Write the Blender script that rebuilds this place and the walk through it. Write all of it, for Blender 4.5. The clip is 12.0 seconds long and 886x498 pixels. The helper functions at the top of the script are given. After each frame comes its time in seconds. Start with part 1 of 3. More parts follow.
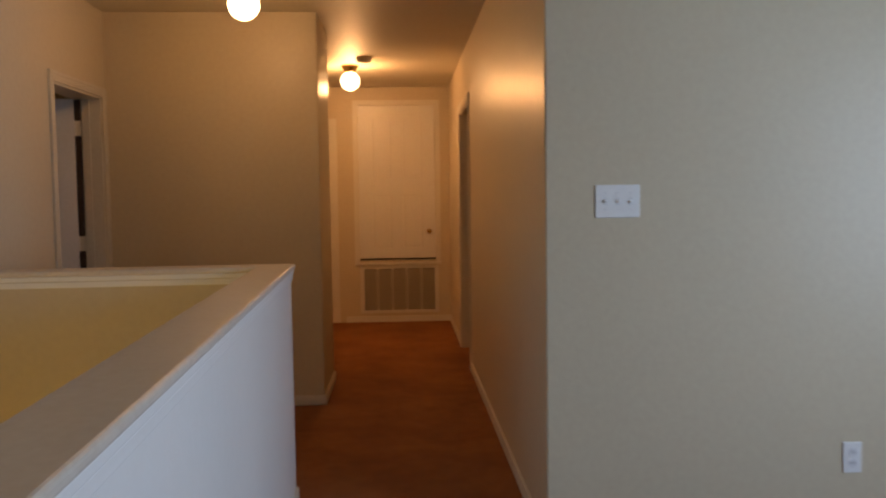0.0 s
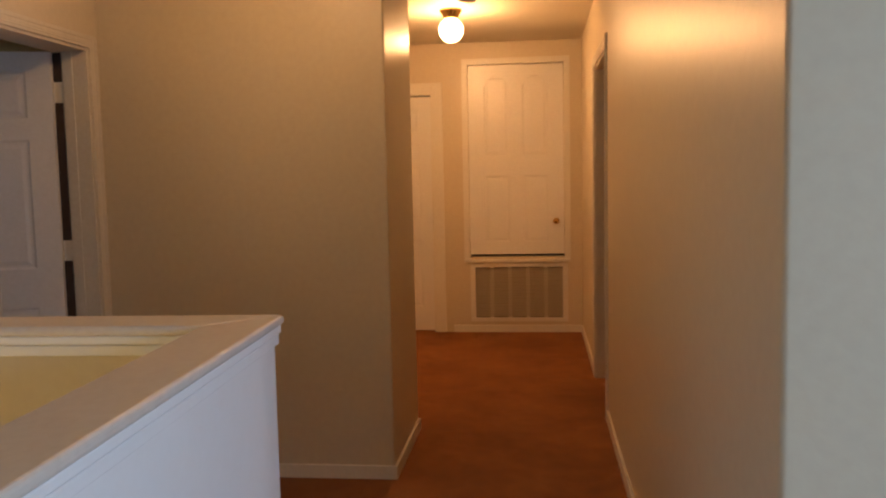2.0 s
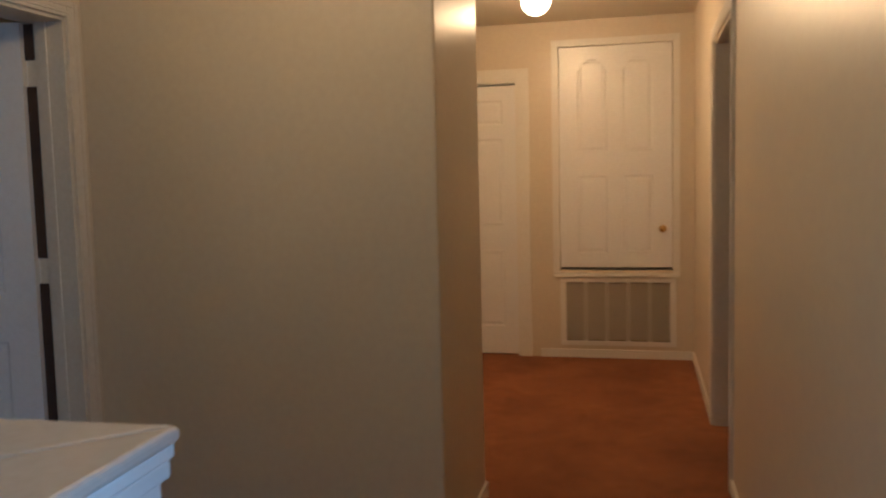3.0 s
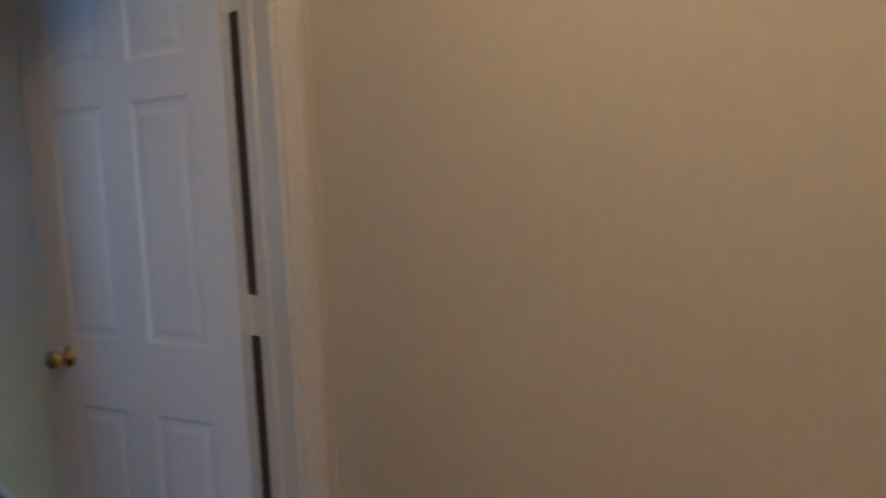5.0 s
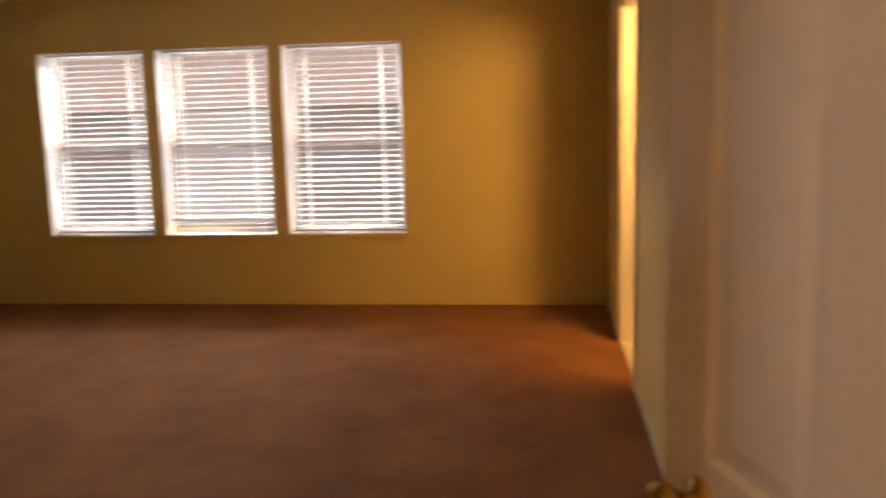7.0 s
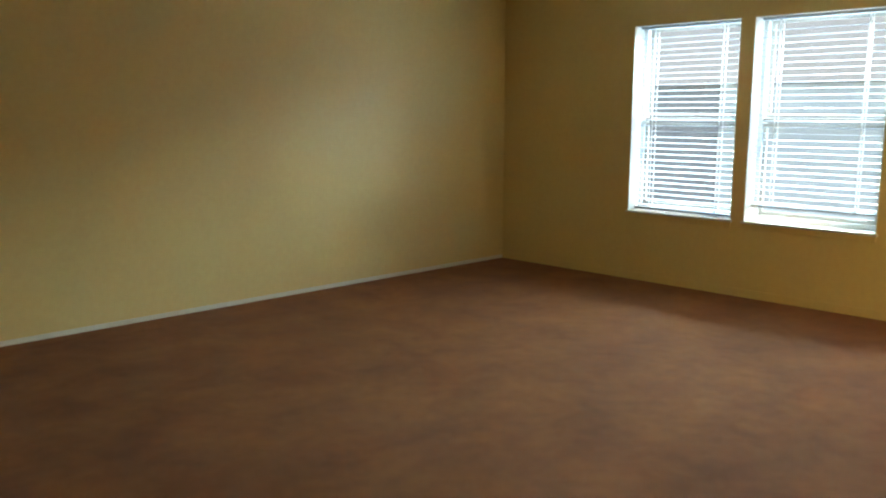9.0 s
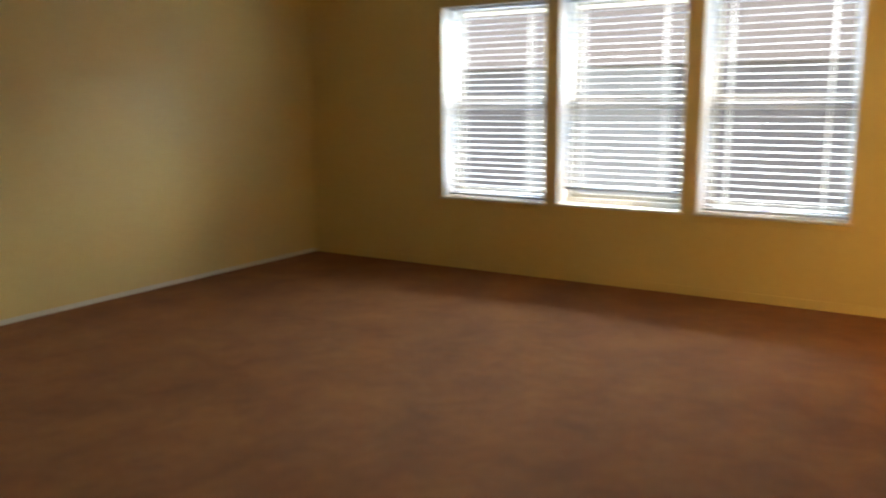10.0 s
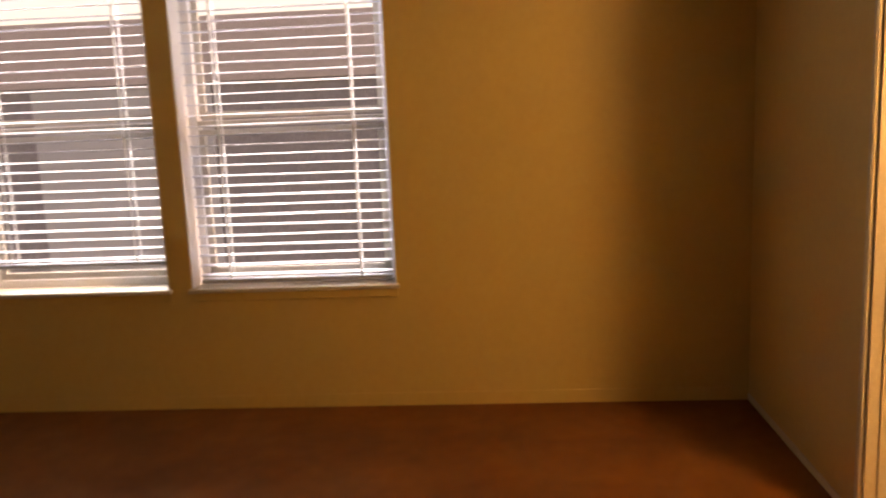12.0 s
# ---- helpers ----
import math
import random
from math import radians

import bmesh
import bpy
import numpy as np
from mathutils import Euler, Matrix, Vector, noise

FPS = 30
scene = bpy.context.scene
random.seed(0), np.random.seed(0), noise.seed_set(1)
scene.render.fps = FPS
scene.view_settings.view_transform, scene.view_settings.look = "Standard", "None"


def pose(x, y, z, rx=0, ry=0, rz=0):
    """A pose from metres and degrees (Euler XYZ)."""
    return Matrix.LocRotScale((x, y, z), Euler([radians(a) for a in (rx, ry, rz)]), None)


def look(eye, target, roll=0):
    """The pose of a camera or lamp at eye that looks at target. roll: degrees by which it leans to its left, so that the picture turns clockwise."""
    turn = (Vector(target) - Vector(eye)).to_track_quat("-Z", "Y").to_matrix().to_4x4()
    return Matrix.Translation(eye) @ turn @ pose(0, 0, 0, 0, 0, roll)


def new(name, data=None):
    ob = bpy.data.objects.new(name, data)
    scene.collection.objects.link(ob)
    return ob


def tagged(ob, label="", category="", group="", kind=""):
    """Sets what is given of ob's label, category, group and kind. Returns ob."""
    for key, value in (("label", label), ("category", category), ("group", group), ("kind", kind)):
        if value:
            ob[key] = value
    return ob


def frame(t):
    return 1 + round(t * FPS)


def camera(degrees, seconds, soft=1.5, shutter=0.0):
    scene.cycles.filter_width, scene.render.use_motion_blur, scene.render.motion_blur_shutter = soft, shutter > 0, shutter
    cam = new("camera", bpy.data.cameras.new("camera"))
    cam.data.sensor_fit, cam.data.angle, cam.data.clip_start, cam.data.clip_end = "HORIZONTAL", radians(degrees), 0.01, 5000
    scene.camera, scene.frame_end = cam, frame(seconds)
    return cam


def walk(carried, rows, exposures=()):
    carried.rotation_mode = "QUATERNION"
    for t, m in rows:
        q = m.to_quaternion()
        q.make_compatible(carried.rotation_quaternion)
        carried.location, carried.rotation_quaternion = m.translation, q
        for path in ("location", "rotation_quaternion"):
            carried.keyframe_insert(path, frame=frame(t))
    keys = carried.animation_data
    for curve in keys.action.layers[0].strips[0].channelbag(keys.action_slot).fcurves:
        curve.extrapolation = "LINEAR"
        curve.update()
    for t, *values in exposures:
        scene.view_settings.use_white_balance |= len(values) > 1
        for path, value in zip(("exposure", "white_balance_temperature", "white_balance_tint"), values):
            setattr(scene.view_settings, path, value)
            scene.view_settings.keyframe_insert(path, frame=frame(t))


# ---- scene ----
cam = camera(56.1, 12.0, soft=2.1, shutter=0.45)
PATH = [
    (0, (0.493, -5.207, 1.291), (0.594, -3.213, 1.168), -0.8),
    (0.5, (0.559, -4.806, 1.303), (0.518, -2.811, 1.177), -0.7),
    (1, (0.615, -4.339, 1.322), (0.503, -2.347, 1.179), -0.4),
    (1.5, (0.616, -3.944, 1.315), (0.461, -1.956, 1.167), -0.7),
    (2, (0.645, -3.548, 1.339), (0.416, -1.569, 1.164), -1.2),
    (2.5, (0.647, -3.098, 1.343), (0.329, -1.131, 1.164), -1.2),
    (4.3, (0.300, -1.679, 1.312), (-0.540, 0.132, 1.196), -0.8),
    (4.5, (0.196, -1.582, 1.315), (-0.700, 0.203, 1.201), -0.5),
    (5.0, (0.173, -0.995, 1.324), (-1.298, 0.349, 1.150), -2.9),
    (5.5, (-0.172, -0.691, 1.330), (-1.968, 0.165, 1.126), -1.6),
    (6.0, (-0.521, -0.573, 1.327), (-2.428, -0.010, 1.108), -0.9),
    (6.5, (-0.829, -0.488, 1.330), (-2.802, -0.271, 1.085), -2.2),
    (6.8, (-1.015, -0.455, 1.329), (-2.998, -0.513, 1.074), -1.6),
    (7.0, (-1.105, -0.464, 1.327), (-3.070, -0.722, 1.050), -1.4),
    (7.5, (-1.394, -0.554, 1.340), (-3.207, -1.335, 1.019), -0.8),
    (7.7, (-1.492, -0.537, 1.346), (-3.180, -1.553, 1.005), -0.9),
    (9.5, (-1.655, -0.881, 1.349), (-3.031, -2.295, 1.025), 0.2),
    (10.0, (-1.848, -0.961, 1.345), (-3.504, -2.023, 0.986), -0.5),
    (10.5, (-2.213, -0.975, 1.341), (-4.050, -1.669, 0.959), -0.3),
    (11.0, (-2.651, -0.874, 1.340), (-4.560, -1.345, 0.974), 0.0),
    (11.5, (-3.229, -0.974, 1.333), (-5.174, -1.285, 0.984), -1.0),
    (12.0, (-3.813, -1.120, 1.331), (-5.780, -1.256, 0.996), -2.4),
]
walk(cam, [(t, look(eye, target, roll)) for t, eye, target, roll in PATH],
     exposures=[(0.0, 0.18, 6950, 27), (0.5, 0.41, 7050, 29), (1.0, 0.52, 6850, 29), (1.5, 0.62, 6800, 28), (2.0, 0.74, 6550, 25), (2.5, 0.74, 5100, 12),
                (4.5, 0.94, 4250, 5), (5.0, 1.30, 4500, 10), (5.5, 1.52, 4600, 12), (6.0, 1.60, 6000, 13), (6.5, 1.62, 7700, 8), (7.0, 1.46, 12600, 36),
                (7.5, 1.48, 8900, 18), (9.5, 2.17, 7400, 1), (10.0, 1.70, 9100, 17), (10.5, 1.45, 11200, 27), (11.0, 1.00, 8800, 18), (11.5, 0.96, 10900, 27),
                (12.0, 0.80, 13500, 44)])

# ---------------------------------------------------------------- world and lights
SUN_UP, SUN_TURN = 55.0, 338.0
world = bpy.data.worlds.new("sky")
scene.world = world
world.use_nodes = True
wn, wl = world.node_tree.nodes, world.node_tree.links
sky = wn.new("ShaderNodeTexSky")
sky.sky_type, sky.sun_disc = "NISHITA", False
sky.sun_elevation, sky.sun_rotation = radians(SUN_UP), radians(SUN_TURN)
wl.new(sky.outputs[0], wn["Background"].inputs[0])
wn["Background"].inputs[1].default_value = 0.15

sun = new("sun", bpy.data.lights.new("sun", "SUN"))
sun.data.energy, sun.data.angle, sun.data.color = 2.0, radians(0.6), (1.0, 0.96, 0.91)
# along the window wall: the drive lies in the sun and the slats catch it at a slant
TO_SUN = Vector((math.sin(radians(SUN_TURN)) * math.cos(radians(SUN_UP)), math.cos(radians(SUN_TURN)) * math.cos(radians(SUN_UP)), math.sin(radians(SUN_UP))))
sun.matrix_world = look(TO_SUN * 50, (0, 0, 0))

WARM = (1.0, 0.53, 0.19)


def bulb(name, at, watts, radius, colour=WARM):
    ob = new(name, bpy.data.lights.new(name, "POINT"))
    ob.data.energy, ob.data.shadow_soft_size, ob.data.color = watts, radius, colour
    ob.location = at
    return ob


HALL_LAMP = (0.08, 2.07, 2.44)
STAIR_LAMP = (-0.30, -0.78, 2.44)
BATH_LAMP = (-5.10, 0.58, 2.02)
bulb("hall_bulb", (HALL_LAMP[0], HALL_LAMP[1], 2.24), 23, 0.05)
bulb("stair_bulb", (STAIR_LAMP[0], STAIR_LAMP[1], 2.24), 4.6, 0.05)
bulb("bath_bulb", BATH_LAMP, 42, 0.20, (1.0, 0.80, 0.45))


def window_light(name, at, target, size_x, size_y, watts, colour=(0.48, 0.74, 1.0)):
    ob = new(name, bpy.data.lights.new(name, "AREA"))
    ob.data.shape, ob.data.size, ob.data.size_y, ob.data.energy = "RECTANGLE", size_x, size_y, watts
    ob.data.color = colour
    ob.matrix_world = look(at, target)
    return ob


window_light("loft_window_light", (3.62, -4.3, 1.35), (0.0, -4.3, 1.2), 1.8, 1.4, 56)
# unseen area lamp added above the bedroom windows for the upper sky's light
window_light("bedroom_window_light", (-11.0, -3.3, 3.5), (-7.4, -3.0, 1.4), 7.0, 1.7, 570, (0.57, 0.79, 1.0))
bulb("downstairs_bulb", (-0.62, -4.2, -0.9), 30, 0.06, (1.0, 0.72, 0.22))

# ---------------------------------------------------------------- materials
def material(name, colour, rough=0.6, metal=0.0, spread=0.06, scale=3.0, grain=60.0, grain_mix=0.04, bump=0.0, bump_scale=200.0,
             coat=0.0, spec=0.5):
    """Paint, wood, metal: two scales of colour variation and a fine relief, in metres."""
    m = bpy.data.materials.new(name)
    m.use_nodes = True
    n, l = m.node_tree.nodes, m.node_tree.links
    b = n["Principled BSDF"]
    b.inputs["Roughness"].default_value, b.inputs["Metallic"].default_value = rough, metal
    b.inputs["Specular IOR Level"].default_value = spec
    b.inputs["Coat Weight"].default_value = coat
    geo = n.new("ShaderNodeNewGeometry")
    big, fine = n.new("ShaderNodeTexNoise"), n.new("ShaderNodeTexNoise")
    big.inputs["Scale"].default_value, fine.inputs["Scale"].default_value = scale, grain
    big.inputs["Detail"].default_value = 4.0
    for t in (big, fine):
        l.new(geo.outputs["Position"], t.inputs["Vector"])
    mix = n.new("ShaderNodeMix")
    mix.data_type = "RGBA"
    mix.inputs["A"].default_value = (*[c * (1 - spread) for c in colour], 1)
    mix.inputs["B"].default_value = (*[min(1, c * (1 + spread)) for c in colour], 1)
    l.new(big.outputs["Fac"], mix.inputs["Factor"])
    mix2 = n.new("ShaderNodeMix")
    mix2.data_type, mix2.blend_type = "RGBA", "OVERLAY"
    mix2.inputs["Factor"].default_value = grain_mix * 4
    l.new(mix.outputs["Result"], mix2.inputs["A"])
    l.new(fine.outputs["Fac"], mix2.inputs["B"])
    l.new(mix2.outputs["Result"], b.inputs["Base Color"])
    if bump:
        relief, bn = n.new("ShaderNodeTexNoise"), n.new("ShaderNodeBump")
        relief.inputs["Scale"].default_value, relief.inputs["Detail"].default_value = bump_scale, 3.0
        bn.inputs["Strength"].default_value, bn.inputs["Distance"].default_value = bump, 0.004
        l.new(geo.outputs["Position"], relief.inputs["Vector"])
        l.new(relief.outputs["Fac"], bn.inputs["Height"])
        l.new(bn.outputs["Normal"], b.inputs["Normal"])
    return m


def carpet_material():
    """Cut-pile carpet: worn lanes and footmarks over a fine tufted grain."""
    m = bpy.data.materials.new("carpet")
    m.use_nodes = True
    n, l = m.node_tree.nodes, m.node_tree.links
    b = n["Principled BSDF"]
    b.inputs["Roughness"].default_value = 0.92
    b.inputs["Specular IOR Level"].default_value = 0.2
    b.inputs["Sheen Weight"].default_value, b.inputs["Sheen Roughness"].default_value = 0.08, 0.5
    b.inputs["Sheen Tint"].default_value = (0.9, 0.8, 0.75, 1)
    geo = n.new("ShaderNodeNewGeometry")
    marks, pile, tuft = (n.new("ShaderNodeTexNoise") for _ in range(3))
    for t, s, d in ((marks, 2.6, 9.0), (pile, 13.0, 6.0), (tuft, 260.0, 2.0)):
        t.inputs["Scale"].default_value, t.inputs["Detail"].default_value = s, d
        l.new(geo.outputs["Position"], t.inputs["Vector"])
    marks.inputs["Distortion"].default_value = 0.3
    ramp = n.new("ShaderNodeValToRGB")
    ramp.color_ramp.elements[0].position, ramp.color_ramp.elements[1].position = 0.32, 0.68
    ramp.color_ramp.elements[0].color = (0.205, 0.066, 0.0145, 1)
    ramp.color_ramp.elements[1].color = (0.300, 0.105, 0.0245, 1)
    l.new(marks.outputs["Fac"], ramp.inputs["Fac"])
    mix, mix2 = n.new("ShaderNodeMix"), n.new("ShaderNodeMix")
    for x, f in ((mix, 0.28), (mix2, 0.55)):
        x.data_type, x.blend_type = "RGBA", "OVERLAY"
        x.inputs["Factor"].default_value = f
    l.new(ramp.outputs["Color"], mix.inputs["A"])
    l.new(pile.outputs["Fac"], mix.inputs["B"])
    l.new(mix.outputs["Result"], mix2.inputs["A"])
    l.new(tuft.outputs["Fac"], mix2.inputs["B"])
    l.new(mix2.outputs["Result"], b.inputs["Base Color"])
    add, bn = n.new("ShaderNodeMath"), n.new("ShaderNodeBump")
    l.new(pile.outputs["Fac"], add.inputs[0])
    l.new(tuft.outputs["Fac"], add.inputs[1])
    l.new(add.outputs[0], bn.inputs["Height"])
    bn.inputs["Strength"].default_value, bn.inputs["Distance"].default_value = 0.7, 0.01
    l.new(bn.outputs["Normal"], b.inputs["Normal"])
    return m


def glass_material():
    m = bpy.data.materials.new("window_glass")
    m.use_nodes = True
    b = m.node_tree.nodes["Principled BSDF"]
    b.inputs["Base Color"].default_value = (0.93, 0.97, 0.96, 1)
    b.inputs["Transmission Weight"].default_value, b.inputs["Roughness"].default_value = 1.0, 0.0
    b.inputs["IOR"].default_value = 1.05
    return m


def glowing(name, colour, strength):
    m = bpy.data.materials.new(name)
    m.use_nodes = True
    b = m.node_tree.nodes["Principled BSDF"]
    b.inputs["Base Color"].default_value = (0.9, 0.88, 0.82, 1)
    b.inputs["Emission Color"].default_value, b.inputs["Emission Strength"].default_value = (*colour, 1), strength
    return m


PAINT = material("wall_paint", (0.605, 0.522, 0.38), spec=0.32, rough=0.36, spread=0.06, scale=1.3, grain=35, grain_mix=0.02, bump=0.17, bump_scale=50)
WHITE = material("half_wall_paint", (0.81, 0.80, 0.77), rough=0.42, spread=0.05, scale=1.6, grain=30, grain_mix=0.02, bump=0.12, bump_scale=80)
TAN = material("tan_wall_paint", (0.71, 0.535, 0.225), rough=0.45, spread=0.06, scale=1.1, grain=30, grain_mix=0.02, bump=0.10, bump_scale=90)
# brown lamplight on the hall ceiling is put into this colour
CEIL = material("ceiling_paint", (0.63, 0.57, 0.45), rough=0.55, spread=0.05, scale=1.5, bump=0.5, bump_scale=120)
# same ceiling paint kept lighter, to bounce more daylight onto the bedroom walls
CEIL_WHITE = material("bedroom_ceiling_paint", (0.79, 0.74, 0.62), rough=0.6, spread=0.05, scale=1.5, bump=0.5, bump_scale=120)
TRIM = material("trim_paint", (0.70, 0.66, 0.57), rough=0.32, spread=0.04, scale=4, bump=0.06, bump_scale=40)
CASING = material("casing_paint", (0.645, 0.585, 0.47), rough=0.34, spread=0.05, scale=4, bump=0.06, bump_scale=40)
DOOR = material("door_paint", (0.72, 0.70, 0.66), rough=0.33, spread=0.04, scale=3, bump=0.08, bump_scale=60)
# same paint as the cap moulding, with the lamp's tan put into the colour
CAP = material("cap_lamplit_paint", (0.63, 0.555, 0.47), rough=0.35, spread=0.06, scale=4, bump=0.08, bump_scale=40)
CARPET = carpet_material()
BRASS = material("brass", (0.62, 0.43, 0.16), rough=0.22, metal=1.0, spread=0.1, scale=30)
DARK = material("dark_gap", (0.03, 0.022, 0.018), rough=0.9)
PLASTIC = material("white_plastic", (0.80, 0.80, 0.79), rough=0.35, spread=0.02)
TOGGLE = material("toggle_plastic", (0.70, 0.70, 0.71), rough=0.4, spread=0.02)
VINYL = material("window_vinyl", (0.80, 0.81, 0.82), rough=0.4, spread=0.02)
# white slats, with the sky's blue and lower brightness put into the colour
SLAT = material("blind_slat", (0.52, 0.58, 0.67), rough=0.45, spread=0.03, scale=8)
CORD = material("blind_cord", (0.85, 0.85, 0.84), rough=0.8)
thin = CORD.node_tree.nodes.new("ShaderNodeBsdfTranslucent")
both = CORD.node_tree.nodes.new("ShaderNodeMixShader")
thin.inputs["Color"].default_value, both.inputs["Fac"].default_value = (0.85, 0.85, 0.84, 1), 0.55
CORD.node_tree.links.new(CORD.node_tree.nodes["Principled BSDF"].outputs[0], both.inputs[1])
CORD.node_tree.links.new(thin.outputs[0], both.inputs[2])
CORD.node_tree.links.new(both.outputs[0], CORD.node_tree.nodes["Material Output"].inputs["Surface"])
# vinyl like the frame's, darkened to hold the indoor shade on the sashes
SHADED_SASH = material("shaded_sash_vinyl", (0.46, 0.43, 0.38), rough=0.45, spread=0.04)
GRILLE = material("grille_metal", (0.42, 0.36, 0.27), rough=0.45, spread=0.08, scale=10)
FILTER = material("filter_dust", (0.20, 0.16, 0.12), rough=0.95, spread=0.2, scale=14)
GLASS = glass_material()
GLOBE = glowing("lamp_globe", (1.0, 0.66, 0.30), 8.0)
VINYL_FLOOR = material("vinyl_floor", (0.62, 0.55, 0.42), rough=0.4, spread=0.08, scale=6)
BRICK = material("brick", (0.215, 0.20, 0.215), rough=0.85, spread=0.2, scale=3, grain=14, grain_mix=0.08)
SHINGLE = material("shingle", (0.16, 0.15, 0.15), rough=0.9, spread=0.25, scale=5)
SIDING = material("pale_siding", (0.38, 0.38, 0.40), rough=0.6, spread=0.05, scale=2)
CONCRETE = material("concrete", (0.52, 0.51, 0.48), rough=0.85, spread=0.1, scale=1.2)
RABBET_SHADE = material("rabbet_shade", (0.045, 0.026, 0.018), rough=0.85, spread=0.3, scale=12)
LEAF_TURN = 17.0
TILT = 1.5
LAWN = material("lawn", (0.09, 0.13, 0.05), rough=0.9, spread=0.3, scale=0.4)


# ---------------------------------------------------------------- builders
def box(bm, x0, x1, y0, y1, z0, z1):
    v = [bm.verts.new((x, y, z)) for z in (z0, z1) for y in (y0, y1) for x in (x0, x1)]
    for f in ((0, 2, 3, 1), (4, 5, 7, 6), (0, 1, 5, 4), (2, 6, 7, 3), (0, 4, 6, 2), (1, 3, 7, 5)):
        bm.faces.new([v[i] for i in f])
    return v


def bevelled(bm, width, segments=2):
    bmesh.ops.bevel(bm, geom=list(bm.edges), offset=width, segments=segments, affect="EDGES", profile=0.5)
    return bm


def lathe(bm, profile, axis="z", steps=28, centre=(0, 0, 0)):
    """Turn a profile of (radius, height) about an axis."""
    rings = []
    for r, h in profile:
        ring = []
        for i in range(steps):
            a = 2 * math.pi * i / steps
            p = (r * math.cos(a), r * math.sin(a), h)
            p = {"z": p, "y": (p[0], p[2], p[1]), "x": (p[2], p[0], p[1])}[axis]
            ring.append(bm.verts.new([c + d for c, d in zip(p, centre)]))
        rings.append(ring)
    for a, b in zip(rings, rings[1:]):
        for i in range(steps):
            bm.faces.new((a[i], a[(i + 1) % steps], b[(i + 1) % steps], b[i]))
    for ring in (rings[0], rings[-1]):
        bm.faces.new(ring)
    return bm


def linked(name, bm, mat, smooth=False):
    bmesh.ops.recalc_face_normals(bm, faces=bm.faces)
    me = bpy.data.meshes.new(name)
    bm.to_mesh(me)
    bm.free()
    me.materials.append(mat)
    for p in me.polygons:
        p.use_smooth = smooth
    return new(name, me)


def part(name, bm, mat, parent, label="", smooth=False):
    ob = linked(name, bm, mat, smooth)
    ob.parent = parent
    return tagged(ob, label)


def anchor(name, m=None):
    ob = new(name)
    ob.empty_display_size = 0.1
    ob.matrix_basis = m or Matrix()
    return ob


def one(x0, x1, y0, y1, z0, z1, bev=0.0):
    bm = bmesh.new()
    box(bm, x0, x1, y0, y1, z0, z1)
    return bevelled(bm, bev) if bev else bm


def wall(name, axis, a0, a1, u0, u1, label, openings=(), z0=0.0, z1=2.44, mat=None, rounded=()):
    """A wall a0..a1 thick along axis ('x' or 'y'), u0..u1 long, with openings (u0, u1, z0, z1) through it."""
    bm = bmesh.new()
    us = sorted({u0, u1, *[v for o in openings for v in o[:2]]})
    zs = sorted({z0, z1, *[v for o in openings for v in o[2:]]})
    for p, q in zip(us, us[1:]):
        for r, s in zip(zs, zs[1:]):
            if any(o[0] <= p and q <= o[1] and o[2] <= r and s <= o[3] for o in openings):
                continue
            box(bm, a0, a1, p, q, r, s) if axis == "x" else box(bm, p, q, a0, a1, r, s)
    bmesh.ops.remove_doubles(bm, verts=bm.verts, dist=1e-5)
    bm.verts.index_update()
    twins = {}
    for f in bm.faces:
        twins.setdefault(tuple(sorted(v.index for v in f.verts)), []).append(f)
    bmesh.ops.delete(bm, geom=[f for fs in twins.values() if len(fs) > 1 for f in fs], context="FACES")
    corners = [e for e in bm.edges if any(all(abs(v.co.x - x) + abs(v.co.y - y) < 1e-4 for v in e.verts) for x, y in rounded)]
    if corners:
        bmesh.ops.bevel(bm, geom=corners, offset=0.009, segments=4, affect="EDGES", profile=0.5)
    return tagged(linked(name, bm, mat or PAINT), label, "wall", kind="structure")


# ---------------------------------------------------------------- large structure
H = 2.44
XW, YB, YC = -7.415, -0.038, -5.88        # window wall, bath-side wall and far wall of the bedroom
YE = 3.485                               # end wall of the hall
WINDOWS = [(-4.523, -3.634), (-3.535, -2.619), (-2.514, -1.58)]
WZ = (0.566, 2.025)
WALL_OUT = 0.25                          # thickness of the outer wall
HALL_PAINT = "cream-beige semi-gloss painted drywall wall"

wall("wall_hall_right", "x", 1.01, 1.12, -2.256, YE, HALL_PAINT + " with a side doorway", [(0.98, 1.90, 0, 2.0)], rounded=[(1.01, -2.256)])
wall("wall_switch", "y", -2.256, -2.146, 1.12, 3.6, "pale painted drywall wall in cool daylight")
wall("wall_end", "y", YE, YE + 0.11, -1.30, 1.12, HALL_PAINT + " with closet doors", [(-1.0, -0.24, 0, 2.03), (0.065, 0.862, 0.646, 2.255), (0.094, 0.855, 0.114, 0.57)])
wall("wall_landing", "y", 0.0, 0.72, -1.285, 0.0, HALL_PAINT + " at the landing, round a boxed corner", rounded=[(0.0, 0.0), (0.0, 0.72)])
wall("wall_alcove", "x", -1.41, -1.30, 0.0, YE + 0.11, HALL_PAINT + " of the hall alcove")
wall("wall_bedroom_door", "x", -1.44, -1.285, -7.8, 0.0, HALL_PAINT + " with the bedroom doorway", [(-0.79, -0.086, 0, 1.92)])
wall("wall_bedroom_bath", "y", YB, 0.07, XW, -1.41, "tan painted drywall wall with a lit doorway", [(-6.268, -5.34, 0, 2.05)], mat=TAN)
wall("wall_bedroom_window", "x", XW - WALL_OUT, XW, YC - 0.11, 2.5, "tan painted drywall wall with three windows", [(a, b, *WZ) for a, b in WINDOWS], mat=TAN)
wall("wall_bedroom_far", "y", YC - 0.11, YC, XW, -1.40, "plain tan painted drywall wall", mat=TAN)
